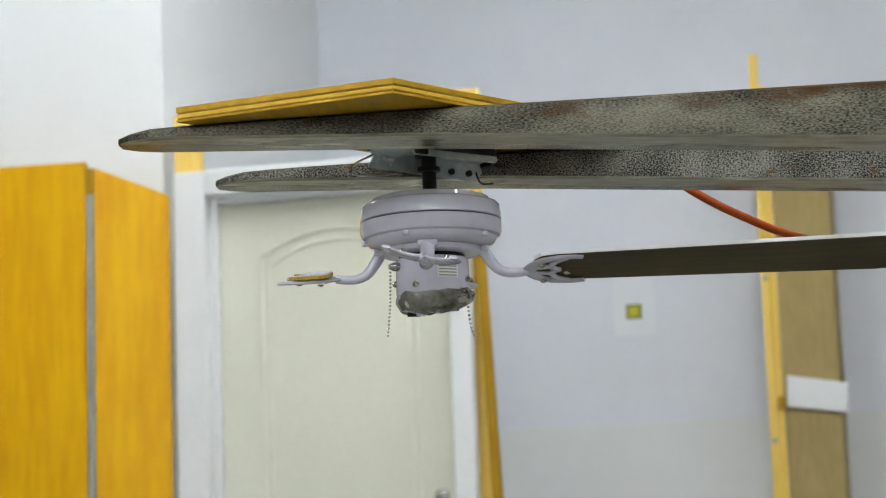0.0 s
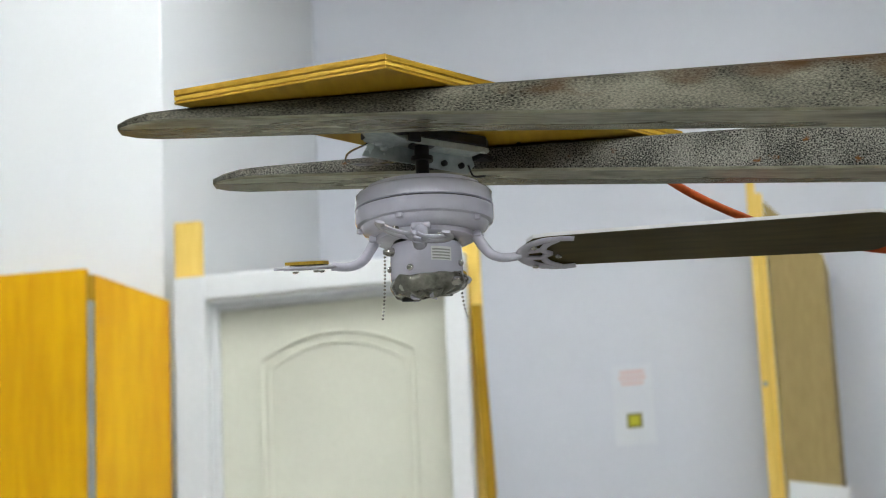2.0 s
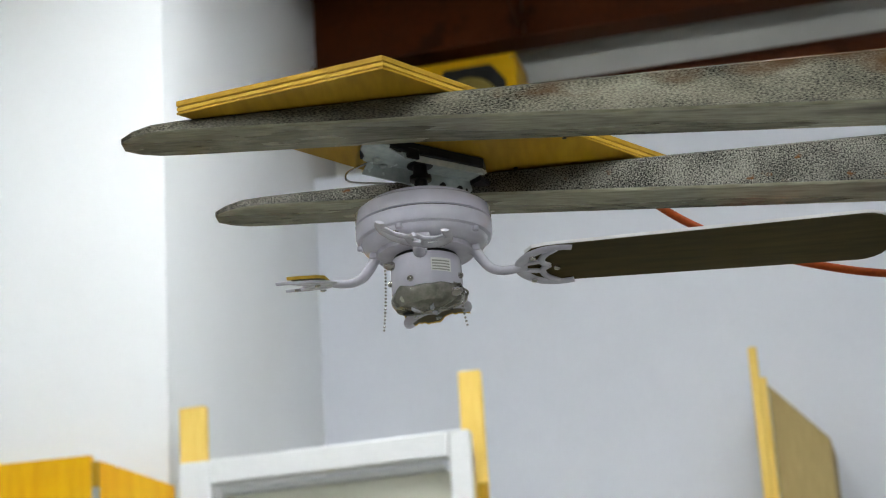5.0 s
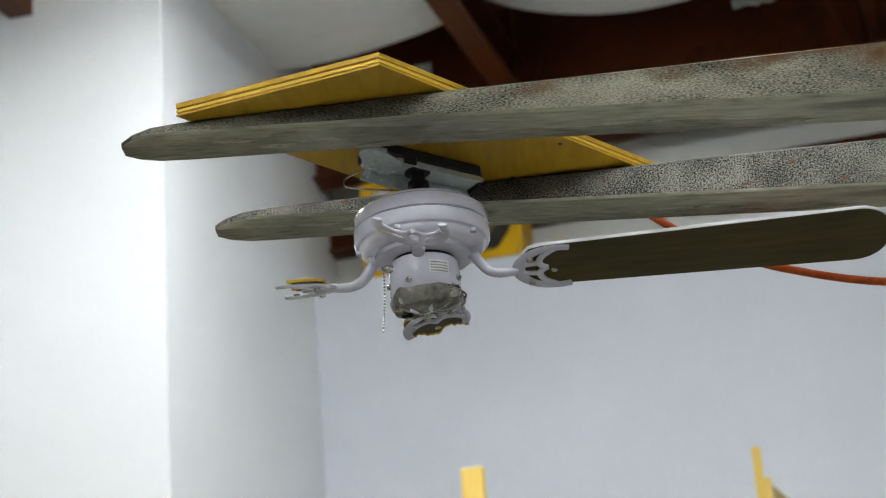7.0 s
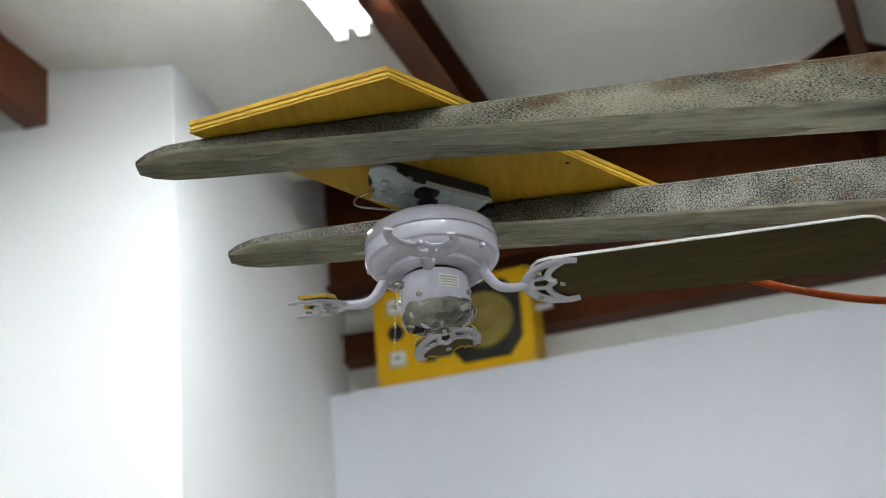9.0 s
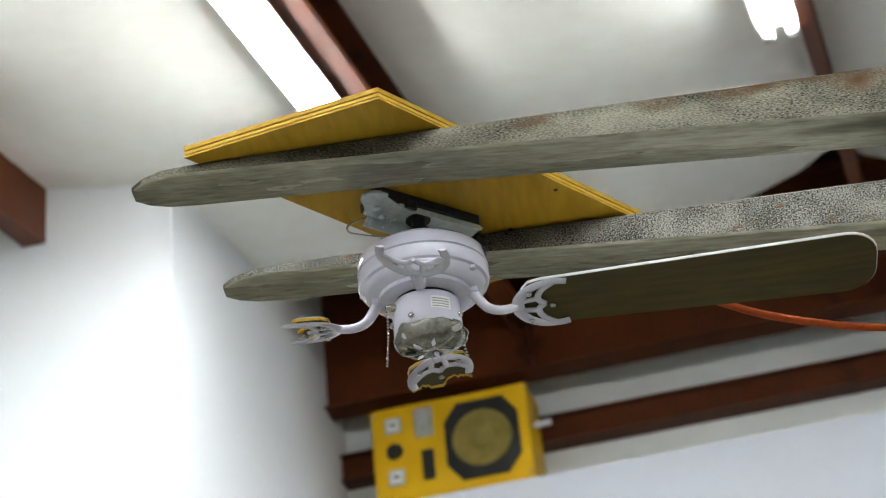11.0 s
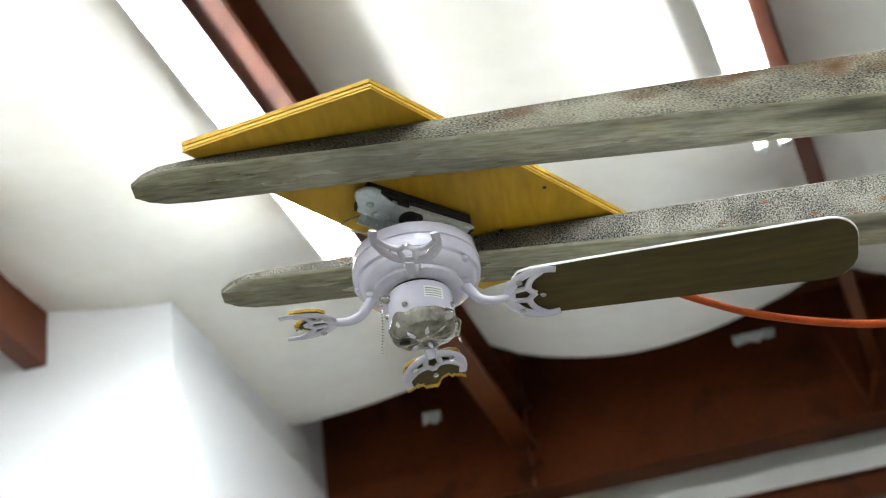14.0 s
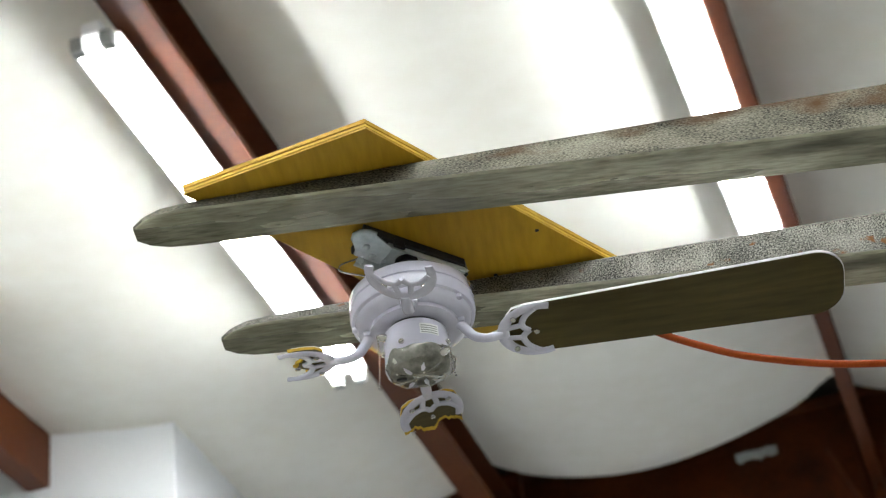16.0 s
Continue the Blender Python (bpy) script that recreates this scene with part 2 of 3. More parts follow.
def glide(points, n=8):
    """A smooth curve through points."""
    pts = [Vector(p) for p in points]
    out = []
    for i in range(len(pts) - 1):
        a, b, c, d = pts[max(i - 1, 0)], pts[i], pts[i + 1], pts[min(i + 2, len(pts) - 1)]
        for k in range(n):
            t = k / n
            out.append(0.5 * ((2 * b) + (c - a) * t + (2 * a - 5 * b + 4 * c - d) * t * t + (3 * b - a - 3 * c + d) * t ** 3))
    return out + [pts[-1]]


# ---- the hall: floor, walls, ceiling ----
setting("floor", block(-4, 7, -26, 3.2, FLOOR - 0.15, FLOOR), CONCRETE, "grey concrete workshop floor", "floor")
BACK = 2.29
LEDGE = 4.50
setting("wall_north", block(-0.16, 7, BACK, 2.716, FLOOR, LEDGE), WALL, "white painted partition wall with a deep ledge on top", "wall")
setting("wall_panel", block(-0.02, 6.99, BACK - 0.010, BACK - 0.001, FLOOR, 1.755, 0.002), LOWPAINT, "slightly warmer toned lower panel of the partition wall", "wall")
setting("wall_outer", block(-4, 7, 2.72, 3.15, FLOOR, 6.3), INSUL, "pale insulated outer wall above the partition", "wall")
# side and rear walls stand out of view, grey to keep shadows deep
setting("wall_west", block(-4.2, -4, -26, 3.15, FLOOR, 6.2), DIMWALL, "unseen side wall of the hall, greyed to limit bounce light", "wall")
setting("wall_east", block(7, 7.2, -26, 3.15, FLOOR, 6.2), DIMWALL, "unseen side wall of the hall, greyed to limit bounce light", "wall")
setting("wall_south", block(-4, 7, -26.2, -26, FLOOR, 6.2), DIMWALL, "unseen rear wall of the hall, greyed to limit bounce light", "wall")
setting("wall_box", prism([(-4, 0.09), (-0.08, 0.09), (-0.150, 2.715), (-4, 2.715)], FLOOR, 5.99, 0.004), BOXWALL, "smooth white boxed-in corner reaching up to the ceiling", "wall")


def ceiling_sheet():
    """White blanket that sags between the purlins and turns up in front of the rafter."""
    bm = bmesh.new()
    nx, ny = 165, 150
    grid = []
    for j in range(ny + 1):
        row = []
        for i in range(nx + 1):
            p = -4 + 11.0 * i / nx
            phase = ((p - 0.94) / 1.645) % 1.0
            edge = 1.96 - 0.26 * abs(2 * phase - 1) ** 8 - 0.05 * math.sin(p * 3.1)
            q = -26 + (edge + 26) * (j / ny) ** 0.55
            # extra sag right of p 0.94, added to shade the purlin webs
            deep = min(1.0, max(0.0, (edge - 0.5 - q) / 0.9)) if p > 0.94 else 0.0
            sag = (0.11 + 0.03 * deep * deep * (3 - 2 * deep)) * math.sin(math.pi * phase) ** (1.2 - 0.5 * deep)
            seam = 0.016 * math.exp(-(((q + 0.62 + 0.12 * math.sin(p * 1.6)) % 1.45 - 0.3) / 0.03) ** 2)
            wave = 0.014 * noise.noise((p * 1.7, q * 1.1, 0.3))
            lift = 0.30 * max(0.0, (q - edge + 0.22) / 0.22) ** 2.2
            row.append(bm.verts.new((p, q, roof(q) + 0.05 - sag - seam + wave + lift)))
        grid.append(row)
    for a, b in zip(grid, grid[1:]):
        for i in range(nx):
            bm.faces.new((a[i], a[i + 1], b[i + 1], b[i]))
    return bm


ceil = link_mesh("ceiling", ceiling_sheet(), CEIL, True)
ceil.matrix_basis = BUILD
tagged(ceil, "sagging white vinyl insulation between the roof purlins", "ceiling", "", "structure")
setting("roof_deck", prism([(-4, -26), (7, -26), (7, 3.15), (-4, 3.15)], 6.0, 6.1), DECK, "deck closing the roof, darkened to stand for the unlit gap", "roof")


def purlin(p, q0, q1, depth=0.22, flange=0.10, yaw=0.0, turned=False):
    """A steel C-section along q that follows the roof's slope; turned has the open side on the right."""
    e = thing("roof_purlin", BUILD @ pose(p, 0, 0, 0, 0, yaw), "red oxide painted steel roof purlin under the white insulation", "beam", "roof purlins", "structure")

    def bar(x0, x1, d0, d1):
        bm = bmesh.new()
        rings = [[bm.verts.new((x, q, roof(q) - d)) for x, d in ((x0, d0), (x1, d0), (x1, d1), (x0, d1))] for q in sorted({q0, min(max(q0, -4.0), q1), q1})]
        for a, b in zip(rings, rings[1:]):
            for i in range(4):
                bm.faces.new((a[i], a[(i + 1) % 4], b[(i + 1) % 4], b[i]))
        bm.faces.new(rings[0][::-1])
        bm.faces.new(rings[-1])
        return bm
    part("web", bar(-flange, -flange + 0.006, -0.013, depth - 0.007) if turned else bar(-0.006, 0.0, -0.05, depth - 0.006), RED, e)
    part("bottom_flange", bar(-flange, 0.0, depth - 0.006, depth), RED, e)
    part("lip", bar(-0.005, 0.0, depth - 0.03, depth - 0.006) if turned else bar(-flange, -flange + 0.005, depth - 0.03, depth - 0.006), RED, e)
    part("top_flange", bar(-flange, -0.001, -0.020, -0.014) if turned else bar(-flange, -0.006, -0.05, -0.044), RED, e)
    return e


purlin(-0.635, -25.9, 0.09)
purlin(0.975, -25.9, 2.65, flange=0.12, turned=True)
purlin(2.628, -3.99, 2.62, flange=0.06, yaw=-2.3, turned=True)
purlin(2.47, -25.9, -4.01, flange=0.06, turned=True)
purlin(4.27, -25.9, 2.65)
purlin(5.90, -25.9, 2.65)
purlin(-2.24, -25.9, 0.09)


def rafter():
    e = thing("rafter_beam", BUILD @ Matrix.Translation((0, 2.42, 5.105)), "red oxide steel rafter beam along the wall, web raised to darken the gap", "beam", "", "structure")
    # web runs up past the beam's own height to darken the gap above
    part("web", block(-0.15, 6.99, -0.005, 0.005, 0.012, 0.80), RED, e)
    part("bottom_flange", block(-0.15, 6.99, -0.085, 0.085, 0.0, 0.012), RED, e)
    part("top_flange", block(-0.15, 6.99, -0.085, 0.085, 0.80, 0.812), RED, e)
    for x in (0.93, 2.62, 4.3):
        part("stiffener", prism([(x, -0.08), (x + 0.01, -0.08), (x + 0.01, -0.006), (x, -0.006)], 0.013, 0.799), RED, e)
        for dx in (-0.13, 0.17):
            part("flange_brace", sweep([(x + 0.005, -0.1, 0.05), (x + dx, -0.12, 0.50)], 0.011, 6), RED, e)
    return e


rafter()
g = thing("wall_girt", BUILD @ Matrix.Translation((0, 2.63, 4.815)), "red oxide steel girt on the outer wall", "beam", "", "structure")
part("web", block(-0.15, 6.99, -0.006, 0.0, 0.0, 0.13), RED, g)
part("flange", block(-0.15, 6.99, -0.05, 0.088, 0.13, 0.136), RED, g)
part("lower_flange", block(-0.15, 6.99, -0.05, 0.088, -0.006, 0.0), RED, g)


def strip_light(p, q0, q1, drop=0.28, yaw=0.0):
    """A two-tube batten along q, hung under the ceiling."""
    qm = (q0 + q1) / 2
    tilt = math.degrees(math.atan(SLOPE)) if qm > -4 else 0.0
    e = thing("strip_light", BUILD @ pose(p, qm, roof(qm) - drop, tilt, 0, yaw), "white twin-tube fluorescent strip light, switched on", "lamp", "strip lights")
    h = (q1 - q0) / 2 / math.cos(math.atan(SLOPE))
    part("housing", block(-0.030, 0.030, -h, h, 0.024, 0.070, 0.006), FIXT, e, "narrow white batten housing")
    part("reflector", block(-0.08, 0.08, -h + 0.024, h - 0.024, 0.0195, 0.0235), FIXT, e, "flat white reflector plate")
    for x in (-0.045, 0.045):
        part("tube", sweep([(x, -h + 0.03, 0.0), (x, h - 0.03, 0.0)], 0.019, 16), TUBE, e, "glowing white fluorescent tube", True)
        for y in (-h + 0.014, h - 0.014):
            # holders are grey and large to paint their silhouette against the tubes
            part("lamp_holder", block(x - 0.021, x + 0.021, y - 0.022, y + 0.022, -0.028, 0.023, 0.004), GREY, e, "lamp holder, grey for its silhouette against the glare")
    for y in (-h * 0.75, h * 0.75):
        part("hanger", sweep([(0, y, 0.07), (0, y, 0.34)], 0.003, 6), ZINC, e)
    return e


strip_light(0.80, -2.80, -0.30)
strip_light(2.433, -2.85, -0.33, 0.215, -2.3)
# the next two are unseen, added to brighten the ceiling and the box wall
strip_light(4.06, -2.85, -0.33)
strip_light(-0.83, -2.80, -1.30)
# unseen rows behind the camera, their number set to light the fan's front
for q in (-8.0, -12.0, -16.0, -20.0, -24.0):
    for p in (-0.8, 0.80, 2.485, 4.1, 5.7):
        strip_light(p, q, q + 2.55)


# ---- stock standing along the wall ----
def panel_door():
    e = thing("panel_door", BUILD @ Matrix.Translation((0, 0, FLOOR)), "cream two-panel arched door in a white frame, shut, standing on the floor", "door")
    top = 2.55 - FLOOR
    w, tr = 1.06, 0.115
    part("jamb", block(0.0, tr, -0.03, 0.03, 0, top, 0.006), TRIM, e, "white moulded door trim")
    part("jamb", block(w - 0.076, w, -0.03, 0.03, 0, top, 0.006), TRIM, e, "white moulded door trim")
    part("head", block(tr + 0.002, w - 0.078, -0.03, 0.03, top - 0.09, top, 0.006), TRIM, e, "white moulded door trim")
    for x0, x1 in ((tr - 0.028, tr), (w - 0.104, w - 0.078)):
        part("stop", block(x0 + 0.027, x1 + 0.025, 0.03, 0.09, 0, top - 0.092, 0.003), TRIM, e)
    part("stop", block(tr + 0.03, w - 0.11, 0.032, 0.09, top - 0.115, top - 0.092, 0.003), TRIM, e)
    slab = part("slab", block(tr + 0.027, w - 0.081, 0.06, 0.10, 0.01, top - 0.118, 0.002), DOORP, e, "cream painted moulded slab")
    # raised arched panel moulding
    cx, half, spring, rise = 0.57, 0.277, 2.238 - FLOOR, 0.083
    arch = [(cx - half, 1.02), (cx - half, spring - 0.02)]
    arch += [(cx + half * k / 9, spring + rise * (1 - (k / 9) ** 2)) for k in range(-9, 10)]
    arch += [(cx + half, spring - 0.02), (cx + half, 1.02), (cx - half, 1.02)]
    part("moulding", sweep([(x, 0.060, z) for x, z in arch], 0.009, 8, None, 0.6), DOORP, slab, "", True)
    inner = [(cx + (x - cx) * 0.9, z - 0.035 if z > 1.1 else z + 0.035) for x, z in arch]
    part("moulding", sweep([(x, 0.058, z) for x, z in inner], 0.004, 8), DOORP, slab, "", True)
    low = [(cx - half, 0.22), (cx - half, 0.86), (cx + half, 0.86), (cx + half, 0.22), (cx - half, 0.22)]
    part("moulding", sweep([(x, 0.058, z) for x, z in low], 0.016, 8), DOORP, slab, "", True)
    part("knob", lathe([(0.006, 0), (0.012, 0.012), (0.012, 0.03), (0.026, 0.04), (0.028, 0.055), (0.018, 0.066), (0.001, 0.068)], 20, m=pose(0.93, 0.06, 1.57, 90, 0, 0)), CHROME, e, "brushed metal knob", True)
    return e


panel_door()


def batten(p, q, z1, wd, dp, label):
    ob = link_mesh("wood_batten", block(-wd / 2, wd / 2, -dp / 2, dp / 2, 0, z1 - FLOOR, 0.003), BATTEN)
    ob.matrix_basis = BUILD @ Matrix.Translation((p, q, FLOOR))
    return tagged(ob, label, "batten", "wood battens")


batten(0.03, 0.055, 2.77, 0.10, 0.035, "pale pine batten standing behind the door frame")
batten(1.055, 0.07, 2.78, 0.08, 0.035, "pale pine batten standing behind the door frame")


# added plank: its dark tone stands for the batten's shaded lower part
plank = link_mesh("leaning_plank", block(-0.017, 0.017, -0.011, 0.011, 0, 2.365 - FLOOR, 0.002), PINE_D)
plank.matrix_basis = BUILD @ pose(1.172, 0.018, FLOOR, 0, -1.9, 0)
tagged(plank, "dark gold pine plank at the door frame, added for the batten's shaded part", "plank")


def wardrobe_panel():
    e = thing("folding_screen", BUILD @ Matrix.Translation((0, 0, FLOOR)), "tall honey pine folding panels with a grey joint", "screen")
    # left leaf faces the room, right leaf turns back to the door
    part("leaf", prism([(-0.98, -0.16), (-0.30, -0.105), (-0.303, -0.075), (-0.983, -0.13)], 0, 2.60 - FLOOR, 0.002), PINE, e, "honey pine leaf")
    bm = bmesh.new()
    h0, h1 = 2.575 - FLOOR, 2.468 - FLOOR
    pts = [(-0.268, -0.105, h0), (-0.012, -0.045, h1), (-0.018, -0.020, h1), (-0.274, -0.078, h0)]
    lo = [bm.verts.new((x, y, 0)) for x, y, z in pts]
    hi = [bm.verts.new(p) for p in pts]
    bm.faces.new(lo[::-1])
    bm.faces.new(hi)
    for i in range(4):
        bm.faces.new((lo[i], lo[(i + 1) % 4], hi[(i + 1) % 4], hi[i]))
    part("leaf", bm, PINE, e, "honey pine leaf with a sloping top")
    part("joint_strip", block(-0.296, -0.272, -0.112, -0.088, 0, 2.48 - FLOOR, 0.003), GREY, e, "grey rubber joint")
    # block above the joint, shade put into its darker tone
    part("shaded_end_block", block(-0.296, -0.272, -0.114, -0.086, 2.482 - FLOOR, 2.575 - FLOOR, 0.003), PINE_D, e)
    return e


wardrobe_panel()


def tall_shelf():
    e = thing("shelf_unit", BUILD @ Matrix.Translation((0, 1.9, FLOOR)), "tall tan cupboard side with pine edging and a white rail", "shelf")
    f = -FLOOR
    part("edge_strip", block(1.889, 1.925, -0.03, 0.0, 0, 3.262 + f, 0.003), BATTEN, e, "pale pine edge strip")
    part("edge_strip", block(1.9255, 1.953, -0.02, 0.0, 0, 3.125 + f, 0.003), BATTEN, e, "pale pine edge strip")
    # flat face; slopes of top and rail are shaped to fit the camera's view
    sub = prism([(1.9535, 0.0), (2.178, 0.0), (2.19, 2.83 + f), (1.955, 3.095 + f)], -0.37, 0.0, 0.002)
    sub.transform(Matrix(((1, 0, 0, 0), (0, 0, -1, 0), (0, 1, 0, 0), (0, 0, 0, 1))))
    part("side_panel", sub, TAN, e, "tan hardboard panel, its top slanted to fit the camera's view")
    rail = prism([(1.965, 1.76 + f), (2.212, 1.722 + f), (2.22, 1.845 + f), (1.972, 1.89 + f)], 0.003, 0.022, 0.002)
    rail.transform(Matrix(((1, 0, 0, 0), (0, 0, -1, 0), (0, 1, 0, 0), (0, 0, 0, 1))))
    part("rail", rail, TRIM, e, "white painted rail")
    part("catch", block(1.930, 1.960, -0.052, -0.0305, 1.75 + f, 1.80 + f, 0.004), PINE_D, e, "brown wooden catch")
    for z in (0.6, 1.62, 2.3):
        part("screw", lathe([(0.012, 0), (0.011, 0.003), (0.002, 0.004)], 12, m=pose(1.907, -0.03, z + f, 90, 0, 0)), GREY, e)
    return e


tall_shelf()


def wall_notice():
    e = thing("notice", BUILD @ Matrix.Translation((1.29, BACK - 0.004, 2.30)), "small white notice with faded red print and a yellow square", "sign")
    part("sheet", block(-0.09, 0.09, -0.002, 0.002, -0.16, 0.20), NOTICE, e)
    for z, w in ((0.165, 0.055), (0.14, 0.062), (0.115, 0.05)):
        part("print_bar", block(-w, w, -0.004, -0.003, z - 0.008, z + 0.008), PRINT_R, e)
    part("label_square", block(-0.034, 0.034, -0.004, -0.003, -0.085, -0.02), PRINT_D, e)
    part("label_patch", block(-0.022, 0.022, -0.006, -0.005, -0.074, -0.031), PRINT_Y, e)
    return e


wall_notice()


def loudspeaker():
    """A yellow box on its side with a big cone, dials and switches."""
    e = thing("loudspeaker", BUILD @ Matrix.Translation((0.10, BACK + 0.02, LEDGE + 0.02)), "yellow lacquered loudspeaker box with a black-rimmed cone on the ledge", "loudspeaker")
    w, h = 0.80, 0.505
    part("cabinet", block(0, w, 0.0, 0.30, -0.018, h, 0.015, segments=2), YELLOW, e)
    cx, cz = 0.56, 0.245
    oct_ = [(cx + 0.185 * c, cz + 0.205 * s) for c, s in ((1, 0.55), (0.62, 1), (-0.62, 1), (-1, 0.55), (-1, -0.55), (-0.62, -1), (0.62, -1), (1, -0.55))]
    bm = bmesh.new()
    a = [bm.verts.new((x, -0.012, z)) for x, z in oct_]
    b = [bm.verts.new((x, 0.004, z)) for x, z in oct_]
    bm.faces.new(a)
    bm.faces.new(b[::-1])
    for i in range(8):
        bm.faces.new((a[i], a[(i + 1) % 8], b[(i + 1) % 8], b[i]))
    rim = part("rim", bm, RUBBER, e, "black rubber cone surround")
    part("cone", lathe([(0.150, 0.0), (0.146, 0.010), (0.135, 0.010), (0.125, 0.002), (0.06, -0.0), (0.055, 0.012), (0.03, 0.02), (0.001, 0.022)], 40, m=pose(cx, -0.0125, cz, 90, 0, 0)), CONE, rim, "olive paper cone", True)
    for x, z, s in ((0.115, 0.40, 0.042), (0.115, 0.12, 0.042)):
        f = part("dial_frame", block(x - s, x + s, -0.008, 0.004, z - s, z + s, 0.003), SILVER, e, "square grey dial")
        part("dial_face", block(x - s * 0.7, x + s * 0.7, -0.012, -0.0085, z - s * 0.7, z + s * 0.7, 0.001), PAPER, f)
        part("dial_mark", block(x - s * 0.4, x + s * 0.4, -0.015, -0.0125, z - 0.006, z + 0.006), RUBBER, f)
    part("knob", lathe([(0.042, 0), (0.042, 0.006), (0.036, 0.022), (0.001, 0.024)], 28, m=pose(0.115, 0.0, 0.26, 90, 0, 0)), RUBBER, e, "black round knob", True)
    part("grille", block(0.225, 0.32, -0.008, 0.004, 0.31, 0.47, 0.006), SILVER, e, "ribbed silver plate")
    for k in range(5):
        part("rib", block(0.23, 0.315, -0.013, -0.009, 0.325 + 0.028 * k, 0.340 + 0.028 * k, 0.001), SILVER, e)
    part("switch_plate", block(0.25, 0.31, -0.008, 0.004, 0.08, 0.24, 0.003), RUBBER, e, "black switch plate")
    part("switch", block(0.268, 0.292, -0.02, -0.0085, 0.12, 0.17, 0.003), RUBBER, e)
    for x in (0.02, w - 0.02):
        for z in (0.02, h - 0.03):
            part("screw", lathe([(0.007, 0), (0.006, 0.003), (0.001, 0.0035)], 12, m=pose(x, 0, z, 90, 0, 0)), CHROME, e)
    return e


loudspeaker()


# ---- forks, board and fan: u along the forks, v across ----
def fork(u0, v0, side, length=1.1, w=0.058):
    e = thing("lift_fork", FORKS @ Matrix.Translation((u0, v0, FORK_TOP)), "worn bare steel lift fork, rusty towards its heel", "fork", "lift forks")
    bm = bmesh.new()
    rows = [(0.0, 0.019, 0.038, -0.0095, -0.0150), (0.012, 0.009, 0.048, -0.0075, -0.0155), (0.03, 0.002, 0.055, -0.0055, -0.0158), (0.055, 0.0, w, -0.0046, -0.0160)]
    u = 0.09
    while u < length:
        top = -0.0055 * max(0.0, 1 - u / 0.27) + 0.011 * max(0.0, u - 0.27)
        rows.append((u, 0.0, w, top, min(top, 0.0) - (0.0085 + 0.056 * u)))
        u += 0.045
    rings = []
    for u, a, b, zt, zb in rows:
        c = min(0.0022, (zt - zb) * 0.2)
        j = 0.0004 * noise.noise((u * 30, v0, 0))
        rings.append([bm.verts.new(p) for p in ((u, a + c, zt), (u, a + j, zt - c), (u, a + j, zb + c), (u, a + c, zb), (u, b - c, zb), (u, b, zb + c), (u, b, zt - c), (u, b - c, zt))])
    for a, b in zip(rings, rings[1:]):
        for i in range(8):
            f = bm.faces.new((a[i], a[(i + 1) % 8], b[(i + 1) % 8], b[i]))
            f.material_index = 1 if i in (2, 3, 4) else 0
    bm.faces.new(rings[0][::-1])
    bm.faces.new(rings[-1])
    part("blade", bm, (side, STEEL_B), e)
    part("shank", block(length - 0.045, length, 0.0, w, -0.05, 0.55, 0.004), side, e)
    return e


NEAR_V, FAR_V = -5.555, -5.351
fork(1.048, NEAR_V, STEEL)
fork(1.096, FAR_V, STEEL_F)


def plywood():
    e = thing("plywood_board", FORKS @ pose(1.296, -5.614, FORK_TOP + 0.0005, 0, -1.35, 0), "offcut of yellow plywood lying slanted across both forks", "board")
    a, b = Vector((-0.191, 0.049)), Vector((0.208, 0.256)) * 1.26
    z = 0.0
    for i, (t, mt, inset) in enumerate(((0.0021, PLY_A, 0.0), (0.0013, PLY_B, 0.0008), (0.0034, PLY_C, 0.0002), (0.0012, PLY_B, 0.0007), (0.0052, PLY_A, 0.0))):
        ia, ib = a.normalized() * inset, b.normalized() * inset
        c = [ia + ib, a - ia + ib, a + b - ia - ib, b + ia - ib]
        part("ply", prism([(p.x, p.y) for p in c], z, z + t, 0.0003), mt, e, "dark end-grain ply" if mt is PLY_B else "pale yellow ply")
        z += t
    for f, s in ((0.62, 0.06), (0.3, 0.05), (0.75, 0.5)):
        p = a * s + b * f
        part("screw_hole", lathe([(0.0022, -0.0006), (0.0022, 0.0002)], 10, m=Matrix.Translation((p.x, p.y, 0))), BLACK, e)
    return e


plywood()

FAN_U, FAN_V, SEAM = 1.308, -5.413, 1.391


